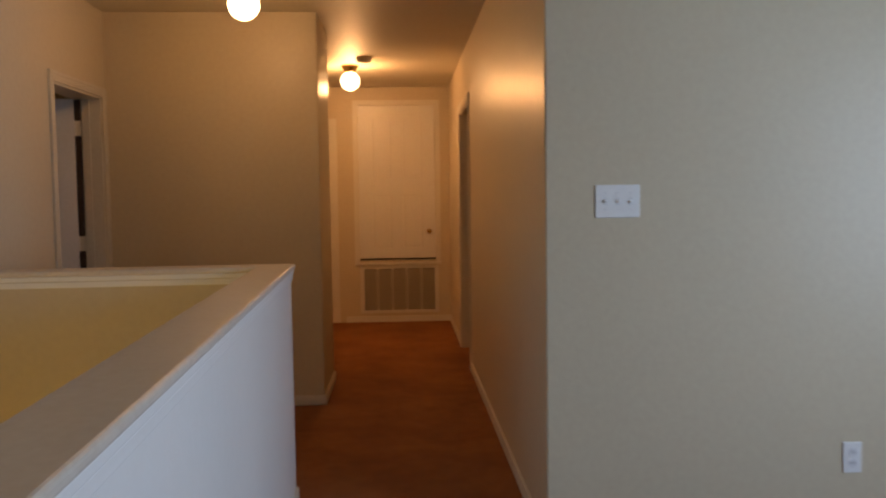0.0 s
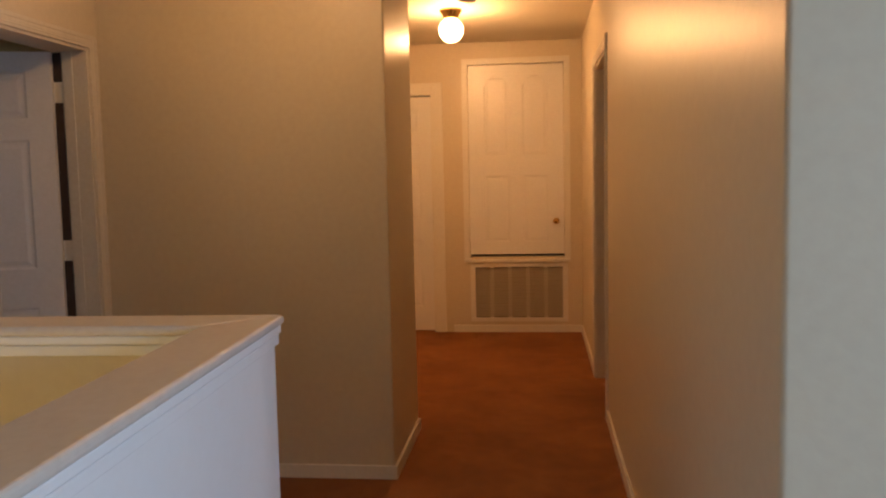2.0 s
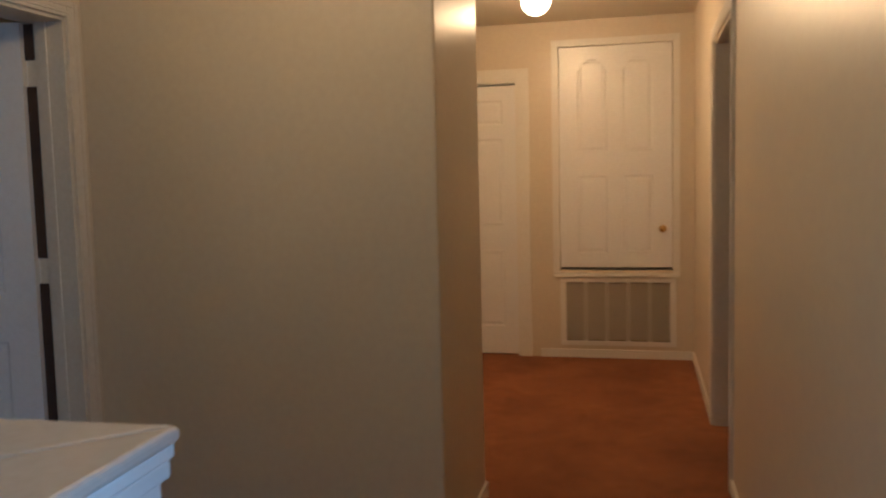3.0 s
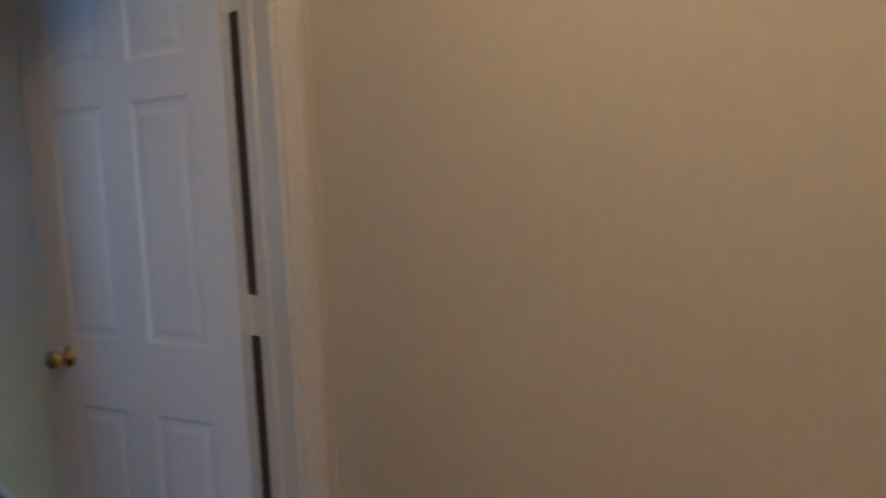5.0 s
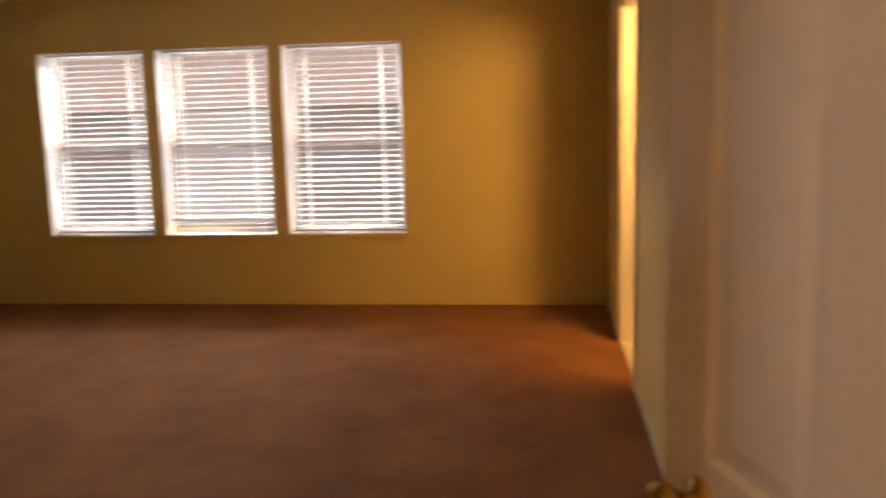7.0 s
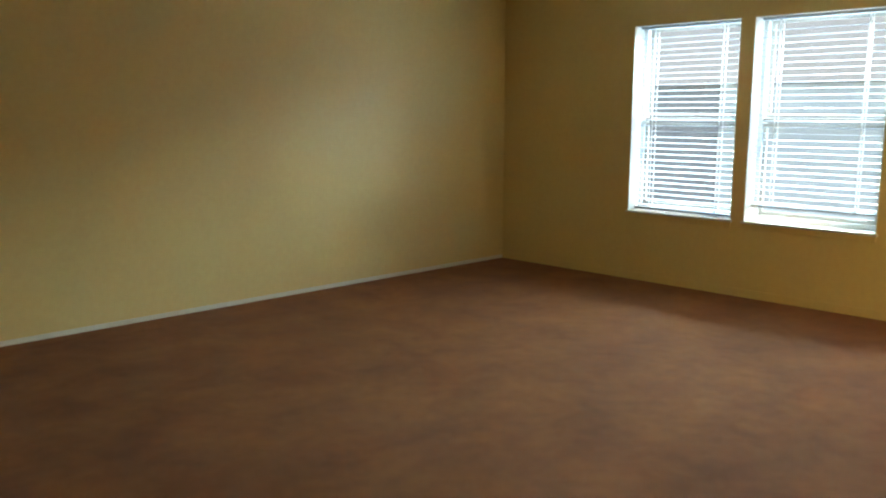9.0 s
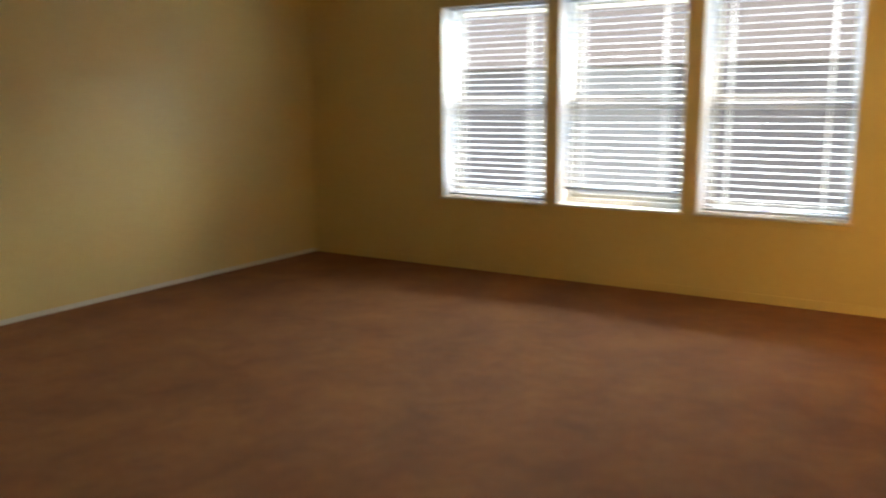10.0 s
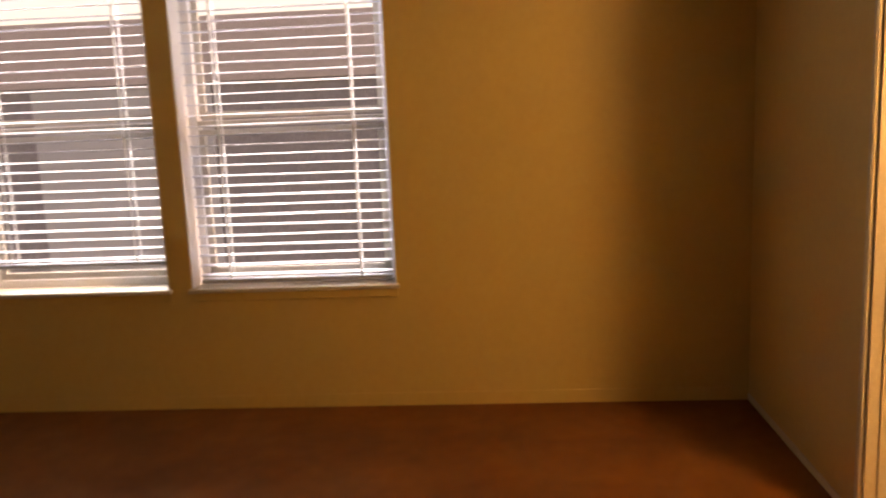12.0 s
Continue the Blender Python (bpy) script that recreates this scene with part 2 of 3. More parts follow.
wall("wall_bath_side", "x", -4.95, -4.84, 0.07, 2.5, "plain painted wall of the lit side room")
wall("wall_bath_back", "y", 2.39, 2.5, XW, -4.95, "plain painted back wall of the lit side room")
wall("wall_bath_rear", "y", 2.39, 2.5, -4.84, -1.41, "plain painted wall behind the side room")
wall("wall_loft_right", "x", 3.6, 3.71, -7.8, -2.146, "plain painted loft wall with a window", [(-5.2, -3.4, 0.65, 2.05)])
wall("wall_loft_back", "y", -7.91, -7.8, -1.40, 3.71, "plain painted loft wall")
wall("wall_side_room", "x", 2.9, 3.0, -2.146, YE + 0.11, "plain painted wall of the side room")
wall("wall_side_room_end", "y", YE, YE + 0.11, 1.12, 2.9, "plain painted end wall of the side room")
wall("wall_stairwell", "x", -1.40, -1.285, -7.8, -1.70, "yellowish painted stairwell wall going down", z0=-2.6, z1=-0.2)
wall("wall_stairwell_back", "y", -7.8, -7.7, -1.285, 0.2, "painted stairwell back wall going down", z0=-2.6, z1=0.0)


def slab(name, boxes, mat, label, category):
    bm = bmesh.new()
    for b in boxes:
        box(bm, *b)
    return tagged(linked(name, bm, mat), label, category, kind="structure")


slab("floor_hall", [(0.0, 3.6, -7.8, -1.66, -0.2, 0), (-1.40, 3.0, -1.66, 4.0, -0.2, 0)], CARPET, "worn reddish-brown cut-pile carpet", "carpet floor")
slab("floor_bedroom", [(XW - WALL_OUT, -1.40, YC - 0.11, 2.5, -0.2, 0)], CARPET, "reddish-brown carpet with worn footmarks", "carpet floor")
slab("floor_below", [(-1.40, 0.2, -7.8, -1.5, -2.7, -2.6)], CARPET, "carpet at the foot of the stairwell", "carpet floor")
slab("ceiling", [(-1.40, 3.71, -7.91, YE + 0.11, H, H + 0.1)], CEIL, "painted textured ceiling with brown lamplight put into its colour", "ceiling")
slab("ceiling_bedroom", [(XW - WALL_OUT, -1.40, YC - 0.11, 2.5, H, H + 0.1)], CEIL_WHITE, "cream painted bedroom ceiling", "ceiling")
slab("ground", [(-300, 300, -300, 300, -3.2, -3.0)], LAWN, "green lawn outside", "ground")
slab("floor_bath", [(-6.268, -5.34, -0.03, 0.07, 0.0, 0.006), (XW, -4.95, 0.07, 2.39, 0.0, 0.006)], VINYL_FLOOR, "pale vinyl floor of the lit side room", "floor")


def baseboard(x0, x1, y0, y1, mat=None, high=0.062):
    bm = one(x0, x1, y0, y1, 0.0, high, 0.0025)
    return tagged(linked("baseboard", bm, mat or TRIM), "low painted wooden baseboard along the carpet", "baseboard", kind="structure")


B = 0.012
THIN = 0.006
baseboard(1.01 - B, 1.01, -2.256, 0.915)
baseboard(1.01 - B, 1.01, 1.965, YE - B)
baseboard(1.01 - B, 3.6, -2.256 - B, -2.256)
baseboard(-1.285 + B, B, -B, 0.0)
baseboard(0.0, B, 0.0, 0.72 + B)
baseboard(-1.30, 0.0, 0.72, 0.72 + B)
baseboard(-0.085, 1.01 - B, YE - B, YE)
baseboard(-1.285, -1.285 + B, -1.66, -0.855)
baseboard(XW + THIN, -6.291, YB - THIN, YB, high=0.032)
baseboard(-5.317, -1.41, YB - THIN, YB, high=0.032)
# backlit board under the windows: tan puts its shade into the colour
baseboard(XW, XW + THIN, YC, YB, TAN)
baseboard(XW + THIN, -1.44, YC, YC + THIN, high=0.032)
baseboard(-1.44 - THIN, -1.44, YC + THIN, -0.855, TAN)


# ---------------------------------------------------------------- door frames
def put_box(bm, axis, a0, a1, u0, u1, z0, z1):
    a0, a1 = min(a0, a1), max(a0, a1)
    return box(bm, a0, a1, u0, u1, z0, z1) if axis == "x" else box(bm, u0, u1, a0, a1, z0, z1)


def door_frame(name, axis, faces, u0, u1, top, label, width=0.062, stop=None, z0=0.0, jambs=True, beaded=False, face=None, hinge_rabbet=()):
    """Casings on the given (plane, outward sign) faces of a wall, the jambs through it, and a door stop."""
    root = tagged(anchor(name), label, "door frame", kind="structure")
    for plane, s in faces:
        for leg in (0, 1):
            bm = bmesh.new()
            inner, outer = (u0, u0 - width) if leg == 0 else (u1, u1 + width)
            lo, hi = min(inner, outer), max(inner, outer)
            put_box(bm, axis, plane, plane + s * 0.012, lo, hi, z0, top + width)
            band = (lo, lo + 0.018) if leg == 0 else (hi - 0.018, hi)
            put_box(bm, axis, plane + s * 0.012, plane + s * 0.015, *band, z0, top + width)
            bead = (hi - 0.022, hi - 0.012) if leg == 0 else (lo + 0.012, lo + 0.022)
            if beaded:
                put_box(bm, axis, plane + s * 0.012, plane + s * 0.016, *bead, z0, top + 0.015)
            part("casing", bevelled(bm, 0.0022, 2), face or TRIM, root)
        bm = bmesh.new()
        put_box(bm, axis, plane, plane + s * 0.012, u0, u1, top, top + width)
        put_box(bm, axis, plane + s * 0.012, plane + s * 0.015, u0 - width + 0.018, u1 + width - 0.018, top + width - 0.018, top + width)
        put_box(bm, axis, plane + s * 0.012, plane + s * 0.0135, u0 - 0.022, u1 + 0.022, top + 0.012, top + 0.022)
        part("head_casing", bevelled(bm, 0.0022, 2), face or TRIM, root)
    if jambs:
        planes = sorted(p for p, _ in faces) if len(faces) == 2 else sorted((faces[0][0], faces[0][0] - faces[0][1] * 0.11))
        for a, b in ((u0 - 0.003, u0 + 0.012), (u1 - 0.012, u1 + 0.003)):
            bm = bmesh.new()
            put_box(bm, axis, planes[0] + 0.001, planes[1] - 0.001, a, b, z0, top)
            if stop:
                c = b if a < u0 else a
                s = 0.007 if a < u0 else -0.007
                put_box(bm, axis, *stop, min(c, c + s), max(c, c + s), z0, top - 0.012)
            part("jamb", bm, face or TRIM, root)
        bm = bmesh.new()
        put_box(bm, axis, planes[0] + 0.001, planes[1] - 0.001, u0 + 0.012, u1 - 0.012, top - 0.012, top + 0.003)
        part("head_jamb", bm, face or TRIM, root)
        # dark strips on the jamb: the hinge gap's shade is put into their colour
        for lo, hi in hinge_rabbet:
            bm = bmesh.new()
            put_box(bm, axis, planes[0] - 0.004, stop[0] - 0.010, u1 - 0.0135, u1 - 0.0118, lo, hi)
            part("rabbet", bm, RABBET_SHADE, root, "dark strip for the shade in the hinge rabbet")
    return root


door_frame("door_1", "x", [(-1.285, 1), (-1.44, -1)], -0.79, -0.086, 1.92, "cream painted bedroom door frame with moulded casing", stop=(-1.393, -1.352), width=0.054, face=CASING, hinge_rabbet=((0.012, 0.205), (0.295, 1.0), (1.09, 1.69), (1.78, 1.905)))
door_frame("door_2", "x", [(1.01, -1), (1.12, 1)], 0.98, 1.90, 2.0, "cream painted door frame of the side room")
door_frame("door_3", "y", [(YE, -1)], -1.0, -0.24, 2.03, "cream painted door frame at the hall's end", width=0.09)
door_frame("door_4", "y", [(YB, -1), (0.07, 1)], -6.268, -5.34, 2.05, "tan painted door frame lit from the side room", face=CASING, stop=(0.0, 0.034), width=0.022)
door_frame("door_5", "y", [(YE, -1)], 0.065, 0.862, 2.255, "cream painted frame round a raised closet door", width=0.05, z0=0.60, jambs=False)


# ---------------------------------------------------------------- doors
def panel_cells(bm, w, z0, z1, t0, t1, panels):
    us = sorted({0.0, w, *[v for p in panels for v in p[:2]]})
    zs = sorted({z0, z1, *[v for p in panels for v in p[2:]]})
    for p, q in zip(us, us[1:]):
        for r, s in zip(zs, zs[1:]):
            if not any(o[0] <= p and q <= o[1] and o[2] <= r and s <= o[3] for o in panels):
                box(bm, p, q, t0, t1, r, s)
    bmesh.ops.remove_doubles(bm, verts=bm.verts, dist=1e-5)
    bm.verts.index_update()
    twins = {}
    for f in bm.faces:
        twins.setdefault(tuple(sorted(v.index for v in f.verts)), []).append(f)
    bmesh.ops.delete(bm, geom=[f for fs in twins.values() if len(fs) > 1 for f in fs], context="FACES")


def arch(bm, u0, u1, ztop, rise, t0, t1):
    """The corners over a panel that close its top to a low arch."""
    n, mid = 10, (u0 + u1) / 2
    curve = [(u0 + (u1 - u0) * i / n, ztop - rise * abs(2 * i / n - 1) ** 2.2) for i in range(n + 1)]
    for (a, za), (b, zb) in zip(curve, curve[1:]):
        if ztop - min(za, zb) < 1e-4:
            continue
        v = [bm.verts.new((u, y, z)) for y in (t0, t1) for u, z in ((a, za), (b, zb), (b, ztop), (a, ztop))]
        for f in ((0, 1, 2, 3), (4, 7, 6, 5), (0, 4, 5, 1)):
            bm.faces.new([v[i] for i in f])


def panel_door(name, w, z0, z1, rows, label, m, stile=0.105, mullion=0.095, knob_side=1, knob_z=0.92, thick=0.035, hinges=(), arched=False, knob=True):
    """A moulded six-panel leaf in local x (0 at the hinge) and z; its faces look along +y and -y."""
    root = tagged(anchor(name, m), label, "door")
    half = (w - 2 * stile - mullion) / 2
    panels = [(u, u + half, a, b) for a, b in rows for u in (stile, stile + half + mullion)]
    bm = bmesh.new()
    panel_cells(bm, w, z0, z1, 0.0, thick, panels)
    for i, (a, b, c, d) in enumerate(panels):
        for ya, yb, yo in ((thick - 0.0046, thick - 0.0010, thick), (0.0046, 0.0010, 0.0)):
            lip = 0.010
            low = [bm.verts.new((u, yo, z)) for u, z in ((a, c), (b, c), (b, d), (a, d))]
            sink = [bm.verts.new((u, ya, z)) for u, z in ((a + lip, c + lip), (b - lip, c + lip), (b - lip, d - lip), (a + lip, d - lip))]
            rise = [bm.verts.new((u, ya, z)) for u, z in ((a + 2 * lip, c + 2 * lip), (b - 2 * lip, c + 2 * lip), (b - 2 * lip, d - 2 * lip), (a + 2 * lip, d - 2 * lip))]
            top = [bm.verts.new((u, yb, z)) for u, z in ((a + 3.6 * lip, c + 3.6 * lip), (b - 3.6 * lip, c + 3.6 * lip), (b - 3.6 * lip, d - 3.6 * lip), (a + 3.6 * lip, d - 3.6 * lip))]
            for r, s in ((low, sink), (sink, rise), (rise, top)):
                for k in range(4):
                    bm.faces.new((r[k], r[(k + 1) % 4], s[(k + 1) % 4], s[k]))
            bm.faces.new(top)
        if arched and i >= len(panels) - 2:
            arch(bm, a, b, d, 0.09, 0.0, thick)
    part("leaf", bm, DOOR, root)
    kx = w - 0.09 if knob_side > 0 else 0.065
    if knob:
        for s, y0 in ((1, thick), (-1, 0.0)):
            bm = bmesh.new()
            lathe(bm, [(r * 0.85, y0 + s * h) for r, h in ((0.032, 0), (0.032, 0.004), (0.027, 0.007), (0.012, 0.010), (0.011, 0.022), (0.019, 0.027),
                                                           (0.027, 0.036), (0.0285, 0.044), (0.025, 0.053), (0.012, 0.058))], "y", 24, (kx, 0, knob_z))
            part("knob", bm, BRASS, root, "polished brass door knob", smooth=True)
    for hz in hinges:
        bm = bmesh.new()
        box(bm, -0.004, 0.0, -0.001, thick + 0.0005, hz - 0.045, hz + 0.045)
        lathe(bm, [(0.006, hz - 0.046), (0.006, hz + 0.046)], "z", 12, (-0.006, -0.004, 0))
        part("hinge", bm, TRIM, root, "painted butt hinge")
    return root


LEAF_ROWS = [(0.22, 0.80), (0.97, 1.53), (1.62, 1.82)]
panel_door("bedroom_door", 0.685, 0.012, 1.905, LEAF_ROWS, "white six-panel door standing open into the bedroom",
           pose(-1.442, -0.099, 0, 0, 0, 180 + LEAF_TURN), hinges=(0.25, 1.045, 1.735), thick=0.032)
panel_door("closet_door", 0.79, 0.668, 2.25, [(0.77, 1.33), (1.50, 2.16)], "cream panelled closet door raised above an air grille",
           pose(0.8585, YE + 0.03, 0, 0, 0, 180), knob_side=-1, knob_z=0.945, arched=True, stile=0.13, mullion=0.11)
panel_door("alcove_door", 0.755, 0.012, 2.005, [(0.22, 0.80), (0.98, 1.62), (1.72, 1.90)], "cream six-panel closed door at the hall's end",
           pose(-0.2435, YE + 0.05, 0, 0, 0, 180), knob_side=1)
panel_door("side_room_door", 0.90, 0.012, 1.985, [(0.22, 0.80), (0.98, 1.62), (1.72, 1.90)], "cream six-panel door standing open in the side room",
           pose(1.125, 1.885, 0, 0, 0, -4), stile=0.12)
# unseen closet shell, coloured near-black for the shade behind the closed leaves
wall("wall_closet_back", "y", YE + 0.6, YE + 0.65, -1.41, 1.12, "closet back wall coloured near-black for shade", mat=DARK)
wall("wall_closet_left", "x", -1.41, -1.36, YE + 0.11, YE + 0.6, "closet side wall coloured near-black for shade", mat=DARK)
wall("wall_closet_right", "x", 1.07, 1.12, YE + 0.11, YE + 0.6, "closet side wall coloured near-black for shade", mat=DARK)
slab("ceiling_closet", [(-1.41, 1.12, YE + 0.11, YE + 0.65, H, H + 0.1)], DARK, "closet ceiling coloured near-black for shade", "ceiling")


def air_grille():
    root = tagged(anchor("return_air_grille"), "large painted metal return-air grille under the closet door", "air grille")
    x0, x1, z0, z1, y = 0.094, 0.855, 0.114, 0.57, YE
    bm = bmesh.new()
    for a, b, c, d in ((x0 - 0.03, x1 + 0.03, z1 - 0.012, z1 + 0.022), (x0 - 0.03, x1 + 0.03, z0 - 0.022, z0 + 0.012),
                       (x0 - 0.03, x0 + 0.012, z0 + 0.012, z1 - 0.012), (x1 - 0.012, x1 + 0.03, z0 + 0.012, z1 - 0.012)):
        box(bm, a, b, y - 0.012, y - 0.001, c, d)
    part("grille_frame", bevelled(bm, 0.003, 2), TRIM, root)
    for i in range(1, 5):
        u = x0 + (x1 - x0) * i / 5
        part("support_bar", one(u - 0.016, u + 0.016, y + 0.004, y + 0.012, z0 + 0.012, z1 - 0.012), TRIM, root)
    count = 30
    me = None
    for i in range(count):
        z = z0 + 0.02 + (z1 - z0 - 0.04) * (i + 0.5) / count
        if me is None:
            bm = bmesh.new()
            v = [bm.verts.new(p) for p in ((x0, -0.006, -0.005), (x1, -0.006, -0.005), (x1, 0.004, 0.004), (x0, 0.004, 0.004),
                                           (x0, -0.006, -0.0038), (x1, -0.006, -0.0038), (x1, 0.004, 0.0052), (x0, 0.004, 0.0052))]
            for f in ((0, 1, 2, 3), (7, 6, 5, 4), (0, 4, 5, 1), (2, 6, 7, 3)):
                bm.faces.new([v[k] for k in f])
            ob = part("louver", bm, GRILLE, root)
            me = ob.data
        else:
            ob = new("louver", me)
            ob.parent = root
        ob.location = (0, y, z)
    part("filter", one(x0, x1, y + 0.03, y + 0.05, z0, z1), FILTER, root, "dusty grey-brown air filter")


air_grille()
bm = bmesh.new()
box(bm, 0.02, 0.907, YE - 0.03, YE - 0.001, 0.600, 0.628)
tagged(linked("closet_sill", bevelled(bm, 0.004, 2), TRIM), "narrow painted sill under the raised closet door", "sill", kind="structure")


# ---------------------------------------------------------------- half wall round the stairwell
def half_wall():
    """Built about its free corner, along local -y, with the return along -x."""
    lean = 2.2
    root = tagged(anchor("wall_stair_half", pose(0.045, -1.655, 0, 0, 0, lean)), "drywall half wall, daylit side coloured whiter, with a moulded wooden cap", "half wall", kind="structure")
    t, top, L, R = 0.115, 0.998, 6.1, 1.36
    # loft side whiter than the return: its daylight is put into the paint
    bm = bmesh.new()
    box(bm, -0.018 - t, -0.018, -L, -0.018, -2.6, top)
    part("side_panel", bevelled(bm, 0.014, 3), WHITE, root, smooth=False)
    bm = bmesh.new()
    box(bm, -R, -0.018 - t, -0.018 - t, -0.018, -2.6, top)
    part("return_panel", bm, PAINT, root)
    c = 0.150
    # mitred cap of two boards with rounded edges
    for name, quad in (("cap_board", [(0, 0), (0, -L), (-c, -L), (-c, -c)]), ("cap_return", [(0, 0), (-c, -c), (-R, -c), (-R, 0)])):
        bm = bmesh.new()
        lo = [bm.verts.new((x, y, top)) for x, y in quad]
        hi = [bm.verts.new((x, y, top + 0.023)) for x, y in quad]
        bm.faces.new(lo)
        bm.faces.new(hi)
        for i in range(4):
            bm.faces.new((lo[i], lo[(i + 1) % 4], hi[(i + 1) % 4], hi[i]))
        part(name, bevelled(bm, 0.008, 3), CAP, root, "worn painted wooden cap board with the lamp's tan in its colour")
    # bed moulding under the cap, on the loft side, the end and inside the well
    for out, hi, lo in ((0.011, 0.0, 0.020), (0.006, 0.022, 0.046)):
        e, f = -0.018 + out, -0.133 - out
        for a in ((-0.018, e, -L, e), (-R, -0.018, -0.018, e), (f, -0.133, -L, f), (-R, f, f, -0.133)):
            bm = bmesh.new()
            box(bm, *a, top - lo, top - hi)
            part("cap_moulding", bevelled(bm, min(0.004, out * 0.45), 3), WHITE, root)
    bm = bmesh.new()
    box(bm, -0.018, -0.007, -L, -0.018, 0.0, 0.062)
    part("base_strip", bevelled(bm, 0.003, 2), TRIM, root)
    return root


half_wall()


# ---------------------------------------------------------------- switches, outlet, detector, lamps
def switch_plate(x, y, z):
    root = tagged(anchor("light_switch", pose(x, y, z)), "white plastic three-gang light switch plate", "light switch")
    part("plate", one(-0.081, 0.081, -0.006, 0.0, -0.059, 0.059, 0.003), PLASTIC, root)
    for i in (-1, 0, 1):
        u = i * 0.046
        part("toggle_slot", one(u - 0.006, u + 0.006, -0.0068, -0.0055, -0.013, 0.013), TOGGLE, root)
        bm = one(-0.0045, 0.0045, -0.009, 0.0, -0.005, 0.005, 0.001)
        ob = part("toggle", bm, PLASTIC, root)
        ob.matrix_basis = pose(u, -0.005, 0.003 if i < 1 else -0.003, 25 if i < 1 else -25)
        for s in (-1, 1):
            bm = bmesh.new()
            lathe(bm, [(0.003, -0.0075), (0.003, -0.005)], "y", 10, (u, 0, s * 0.03))
            part("screw", bm, TOGGLE, root)


def outlet(x, y, z):
    root = tagged(anchor("wall_outlet", pose(x, y, z)), "white plastic wall outlet near the floor", "wall outlet")
    part("plate", one(-0.036, 0.036, -0.006, 0.0, -0.058, 0.058, 0.003), PLASTIC, root)
    for s in (-1, 1):
        bm = bmesh.new()
        lathe(bm, [(0.017, -0.0085), (0.017, -0.005)], "y", 20, (0, 0, s * 0.021))
        face = part("socket", bm, TOGGLE, root)
        for u in (-0.006, 0.006):
            part("slot", one(u - 0.001, u + 0.001, -0.0089, -0.008, s * 0.021 - 0.004, s * 0.021 + 0.005), DARK, face)


switch_plate(1.271, -2.256, 1.270)
outlet(2.15, -2.256, 0.31)


def globe_lamp(at, label):
    root = tagged(anchor("ceiling_lamp", pose(*at)), label, "ceiling lamp", "hall ceiling lamps")
    bm = bmesh.new()
    lathe(bm, [(0.075, 0.0), (0.075, -0.012), (0.062, -0.03), (0.05, -0.05), (0.05, -0.062)], "z", 32)
    part("lamp_base", bm, BRASS, root, "brass ceiling fitting", smooth=True)
    bm = bmesh.new()
    r, zc = 0.082, -0.135
    lathe(bm, [(max(0.002, r * math.cos(radians(a))), zc + r * math.sin(radians(a))) for a in range(62, -91, -8)], "z", 32)
    ob = part("globe", bm, GLOBE, root, "lit white glass globe", smooth=True)
    ob.visible_shadow = False
    return root


globe_lamp(HALL_LAMP, "lit white glass globe lamp on the hall ceiling")
globe_lamp(STAIR_LAMP, "lit white glass globe lamp above the landing")


def smoke_detector(x, y):
    root = tagged(anchor("smoke_detector", pose(x, y, H)), "round dark-looking smoke detector on the hall ceiling", "smoke detector")
    bm = bmesh.new()
    lathe(bm, [(0.066, 0.0), (0.066, -0.014), (0.06, -0.02)], "z", 32)
    part("base", bm, PLASTIC, root, smooth=False)
    bm = bmesh.new()
    lathe(bm, [(0.058, -0.02), (0.056, -0.034), (0.044, -0.042), (0.02, -0.044)], "z", 32)
    part("cover", bm, PLASTIC, root, smooth=True)


smoke_detector(0.22, 1.68)


def vanity_lamp(at):
    x, y, z = at
    root = tagged(anchor("vanity_lamp", pose(x, y, z)), "lit bare-globe wall lamp in the side room", "wall lamp")
    part("wall_plate", one(0.09, 0.15, -0.1, 0.1, -0.06, 0.06, 0.006), BRASS, root)
    bm = bmesh.new()
    lathe(bm, [(max(0.002, 0.06 * math.cos(radians(a))), 0.06 * math.sin(radians(a))) for a in range(90, -91, -10)], "z", 24)
    ob = part("globe", bm, GLOBE, root, smooth=True)
    ob.visible_shadow = False
    part("neck", one(0.04, 0.095, -0.02, 0.02, -0.02, 0.02, 0.004), BRASS, root)


vanity_lamp(BATH_LAMP)


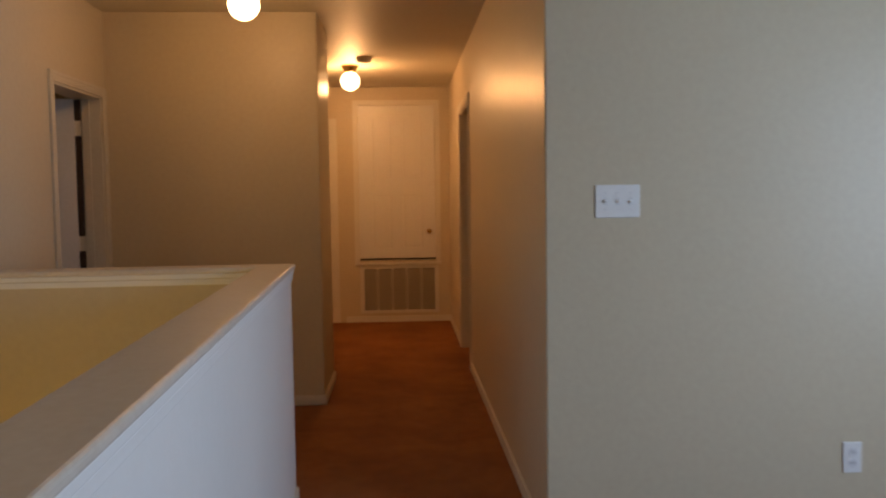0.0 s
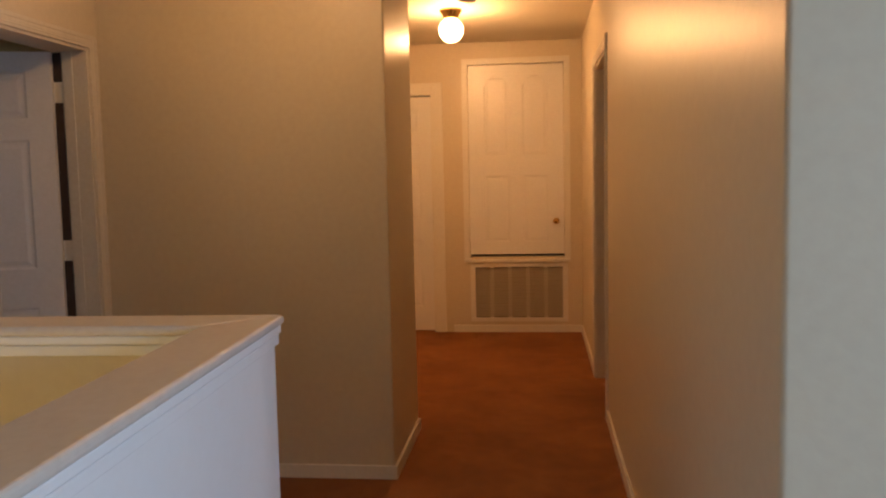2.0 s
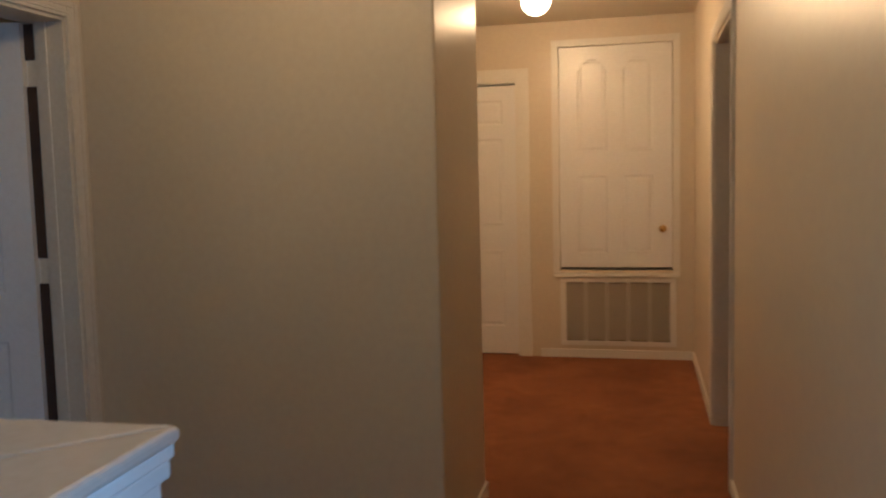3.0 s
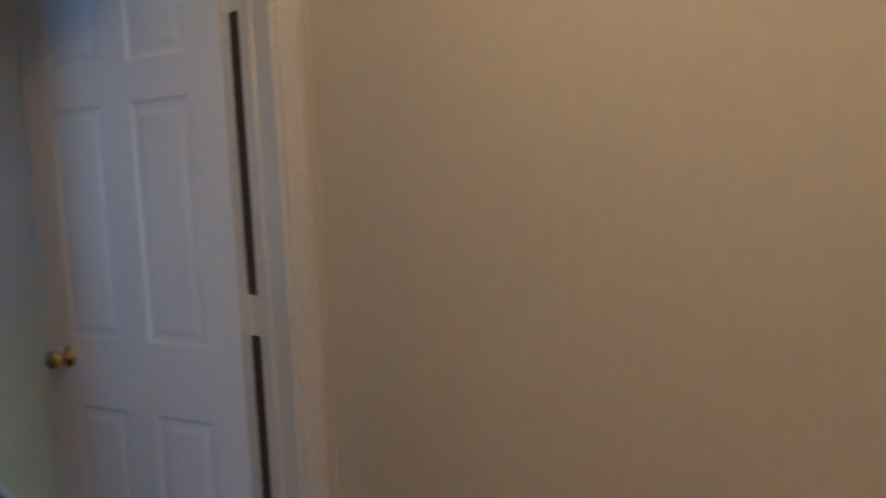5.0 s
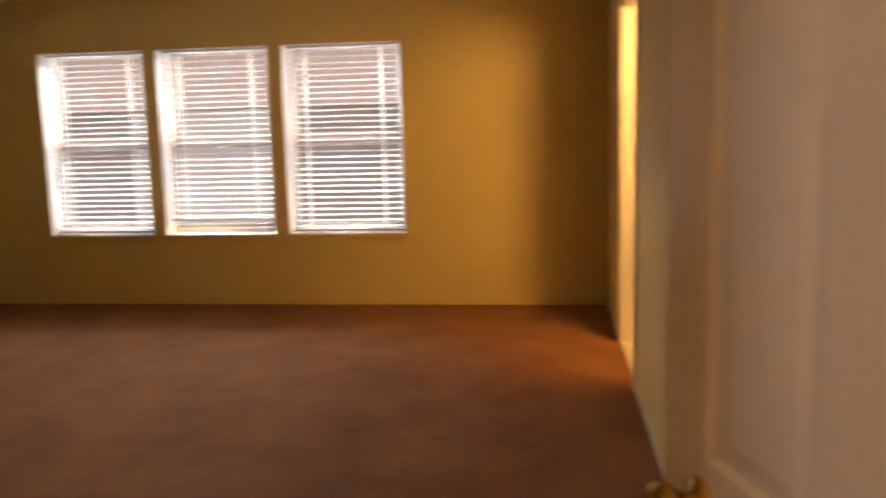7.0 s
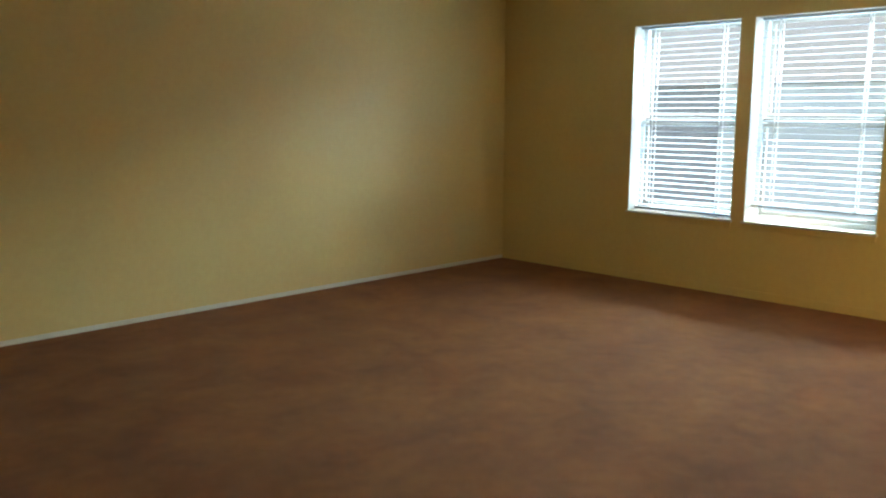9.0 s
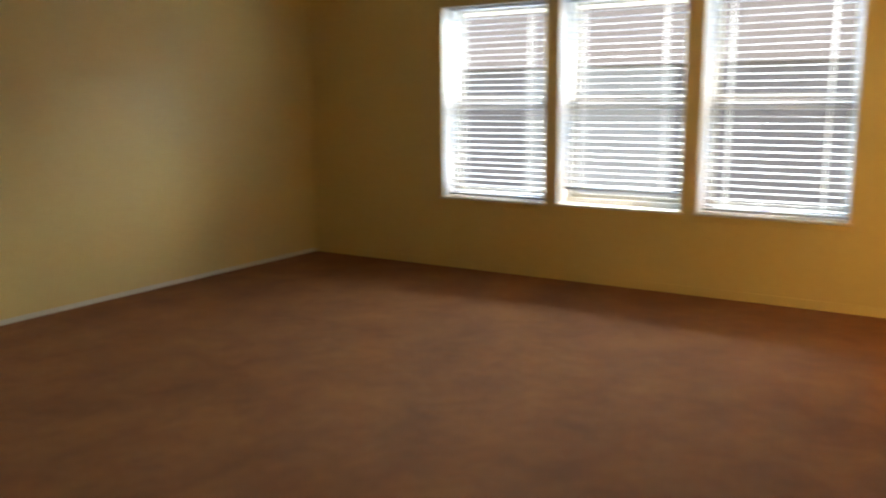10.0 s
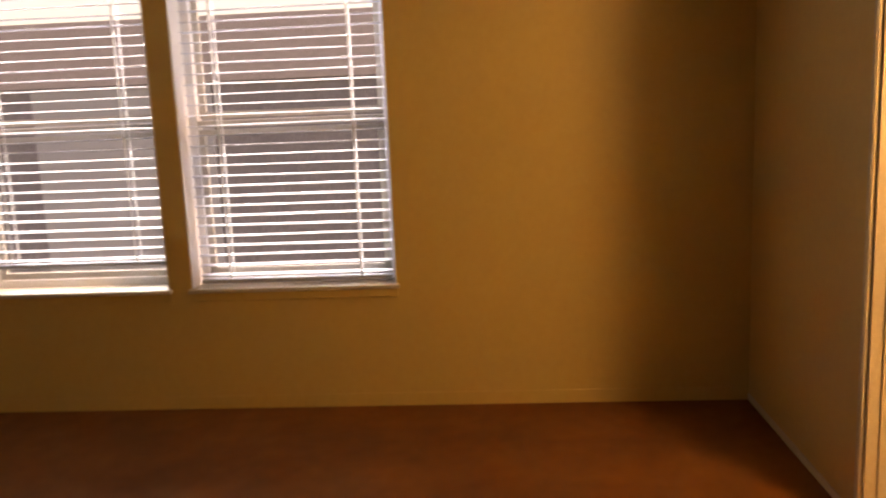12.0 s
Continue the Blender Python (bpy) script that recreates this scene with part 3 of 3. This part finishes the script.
# ---------------------------------------------------------------- windows and blinds
def window_unit(index, y0, y1):
    z0, z1 = WZ
    xi = XW - 0.135                       # inner face of the vinyl frame
    xo = XW - 0.205
    root = tagged(anchor("window_%d" % index), "white vinyl single-hung window behind a blind", "window", kind="structure")
    w = 0.04
    for name, a in (("frame_jamb", (y0, y0 + w, z0, z1)), ("frame_jamb", (y1 - w, y1, z0, z1)),
                    ("frame_head", (y0 + w, y1 - w, z1 - 0.02, z1)), ("frame_sill", (y0 + w, y1 - w, z0, z0 + w))):
        part(name, one(xo, xi, *a, 0.004), VINYL, root)
    zm = 1.30
    part("meeting_rail", one(xo + 0.008, xi - 0.006, y0 + w, y1 - w, zm - 0.016, zm + 0.016, 0.003), SHADED_SASH, root)
    for name, a, b, x in (("lower_sash", z0 + w, zm - 0.025, xi - 0.022), ("upper_sash", zm + 0.025, z1 - 0.02, xo + 0.012)):
        bm = bmesh.new()
        for c in ((y0 + w, y0 + w + 0.03, a, b), (y1 - w - 0.03, y1 - w, a, b), (y0 + w + 0.03, y1 - w - 0.03, a, a + 0.03), (y0 + w + 0.03, y1 - w - 0.03, b - 0.022, b)):
            box(bm, x - 0.008, x + 0.008, *c)
        sash = part(name, bm, SHADED_SASH, root)
        pane = part("pane", one(x - 0.002, x + 0.002, y0 + w + 0.028, y1 - w - 0.028, a + 0.028, b - 0.028), GLASS, sash)
        pane.visible_shadow = False
    for a in ((y0, y0 + 0.006, z0 + 0.003, z1), (y1 - 0.006, y1, z0 + 0.003, z1), (y0 + 0.006, y1 - 0.006, z1 - 0.006, z1)):
        part("reveal", one(xi, XW + 0.001, *a), VINYL, root)
    # wooden stool that just overhangs the wall
    part("window_sill", one(xi, XW + 0.022, y0 - 0.012, y1 + 0.012, z0 - 0.016, z0 + 0.003, 0.004), TRIM, root)
    part("apron", one(XW, XW + 0.010, y0 - 0.004, y1 + 0.004, z0 - 0.055, z0 - 0.016, 0.003), TAN, root)
    return root


def blind(y0, y1, drop, label, tilt):
    """A two-inch blind inside the reveal; drop: height of its lower edge over the sill."""
    z0, z1 = WZ
    x = XW - 0.082
    root = tagged(anchor("window_blind", pose(x, (y0 + y1) / 2, z1)), label, "window blind", "bedroom window blinds")
    half = (y1 - y0) / 2 - 0.024
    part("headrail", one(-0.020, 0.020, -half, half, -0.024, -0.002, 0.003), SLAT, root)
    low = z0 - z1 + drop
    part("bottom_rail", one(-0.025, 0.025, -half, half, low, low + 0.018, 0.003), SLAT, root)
    pitch = 0.0452
    z = -0.098
    me = None
    while z > low + 0.03:
        if me is None:
            bm = bmesh.new()
            # a crowned strip, 50 mm wide and 3 mm thick
            sec = [(-0.025, -0.0012), (-0.012, 0.0008), (0.0, 0.0015), (0.012, 0.0008), (0.025, -0.0012)]
            rows = [[bm.verts.new((u, y, v + d)) for u, v in sec] for d in (0.0, 0.0026) for y in (-half, half)]
            a0, a1, b0, b1 = rows
            for i in range(4):
                bm.faces.new((a0[i], a1[i], a1[i + 1], a0[i + 1]))
                bm.faces.new((b0[i], b0[i + 1], b1[i + 1], b1[i]))
                bm.faces.new((a0[i], a0[i + 1], b0[i + 1], b0[i]))
                bm.faces.new((a1[i], b1[i], b1[i + 1], a1[i + 1]))
            bm.faces.new((a0[0], b0[0], b1[0], a1[0]))
            bm.faces.new((a0[4], a1[4], b1[4], b0[4]))
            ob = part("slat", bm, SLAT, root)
            me = ob.data
        else:
            ob = new("slat", me)
            ob.parent = root
        ob.matrix_basis = pose(random.uniform(-0.001, 0.001), 0, z + random.uniform(-0.0012, 0.0012), random.uniform(-0.25, 0.25), tilt + random.uniform(-2.5, 2.5), 0)
        z -= pitch
    for u in (-half * 0.68, half * 0.68):
        bm = bmesh.new()
        box(bm, -0.0285, -0.0275, u - 0.003, u + 0.003, low + 0.018, -0.022)
        box(bm, 0.0275, 0.0285, u - 0.0055, u + 0.0055, low + 0.018, -0.022)
        part("ladder_cord", bm, CORD, root)
    bm = bmesh.new()
    lathe(bm, [(0.004, -0.75), (0.004, -0.05)], "z", 8, (0.04, -half + 0.05, 0))
    part("tilt_wand", bm, CORD, root)
    return root


DROPS = (0.012, 0.105, 0.012)
for i, (a, b) in enumerate(WINDOWS):
    window_unit(i + 1, a, b)
    blind(a, b, DROPS[i], "white two-inch slat blind, slats open" if i != 1 else "white slat blind hanging short of the sill", TILT)


# ---------------------------------------------------------------- outside
def neighbour_house():
    root = tagged(anchor("house", pose(-19, -1.0, -3.0)), "grey brick house next door with a pale-sided wing", "house")
    part("wall", one(-6, 0, -15, 9, 0, 5.0), BRICK, root)
    # a wing of pale lap siding
    wing = part("wing", one(0, 0.03, -8.7, -5.3, 0, 4.96), SIDING, root, "wing clad in pale lap siding")
    for k in range(31):
        bm = bmesh.new()
        z = 0.16 * k
        v = [bm.verts.new((x, y, h)) for y in (-8.7, -5.3) for x, h in ((0.031, z), (0.052, z), (0.034, z + 0.158), (0.031, z + 0.158))]
        for f in ((0, 1, 2, 3), (7, 6, 5, 4), (1, 5, 6, 2), (0, 4, 5, 1), (2, 6, 7, 3)):
            bm.faces.new([v[q] for q in f])
        part("siding_board", bm, SIDING, wing)
    bm = bmesh.new()
    v = [bm.verts.new(p) for p in ((0.15, -15.5, 4.97), (0.15, 9.5, 4.97), (-6.15, 9.5, 4.97), (-6.15, -15.5, 4.97), (-3, -15.5, 6.5), (-3, 9.5, 6.5))]
    for f in ((0, 1, 5, 4), (2, 3, 4, 5), (0, 4, 3), (1, 2, 5), (0, 3, 2, 1)):
        bm.faces.new([v[i] for i in f])
    part("roof", bm, SHINGLE, root)


neighbour_house()
slab("driveway", [(-18.5, -9, -30, 12, -3.0, -2.985)], CONCRETE, "pale concrete drive below the windows", "pavement")
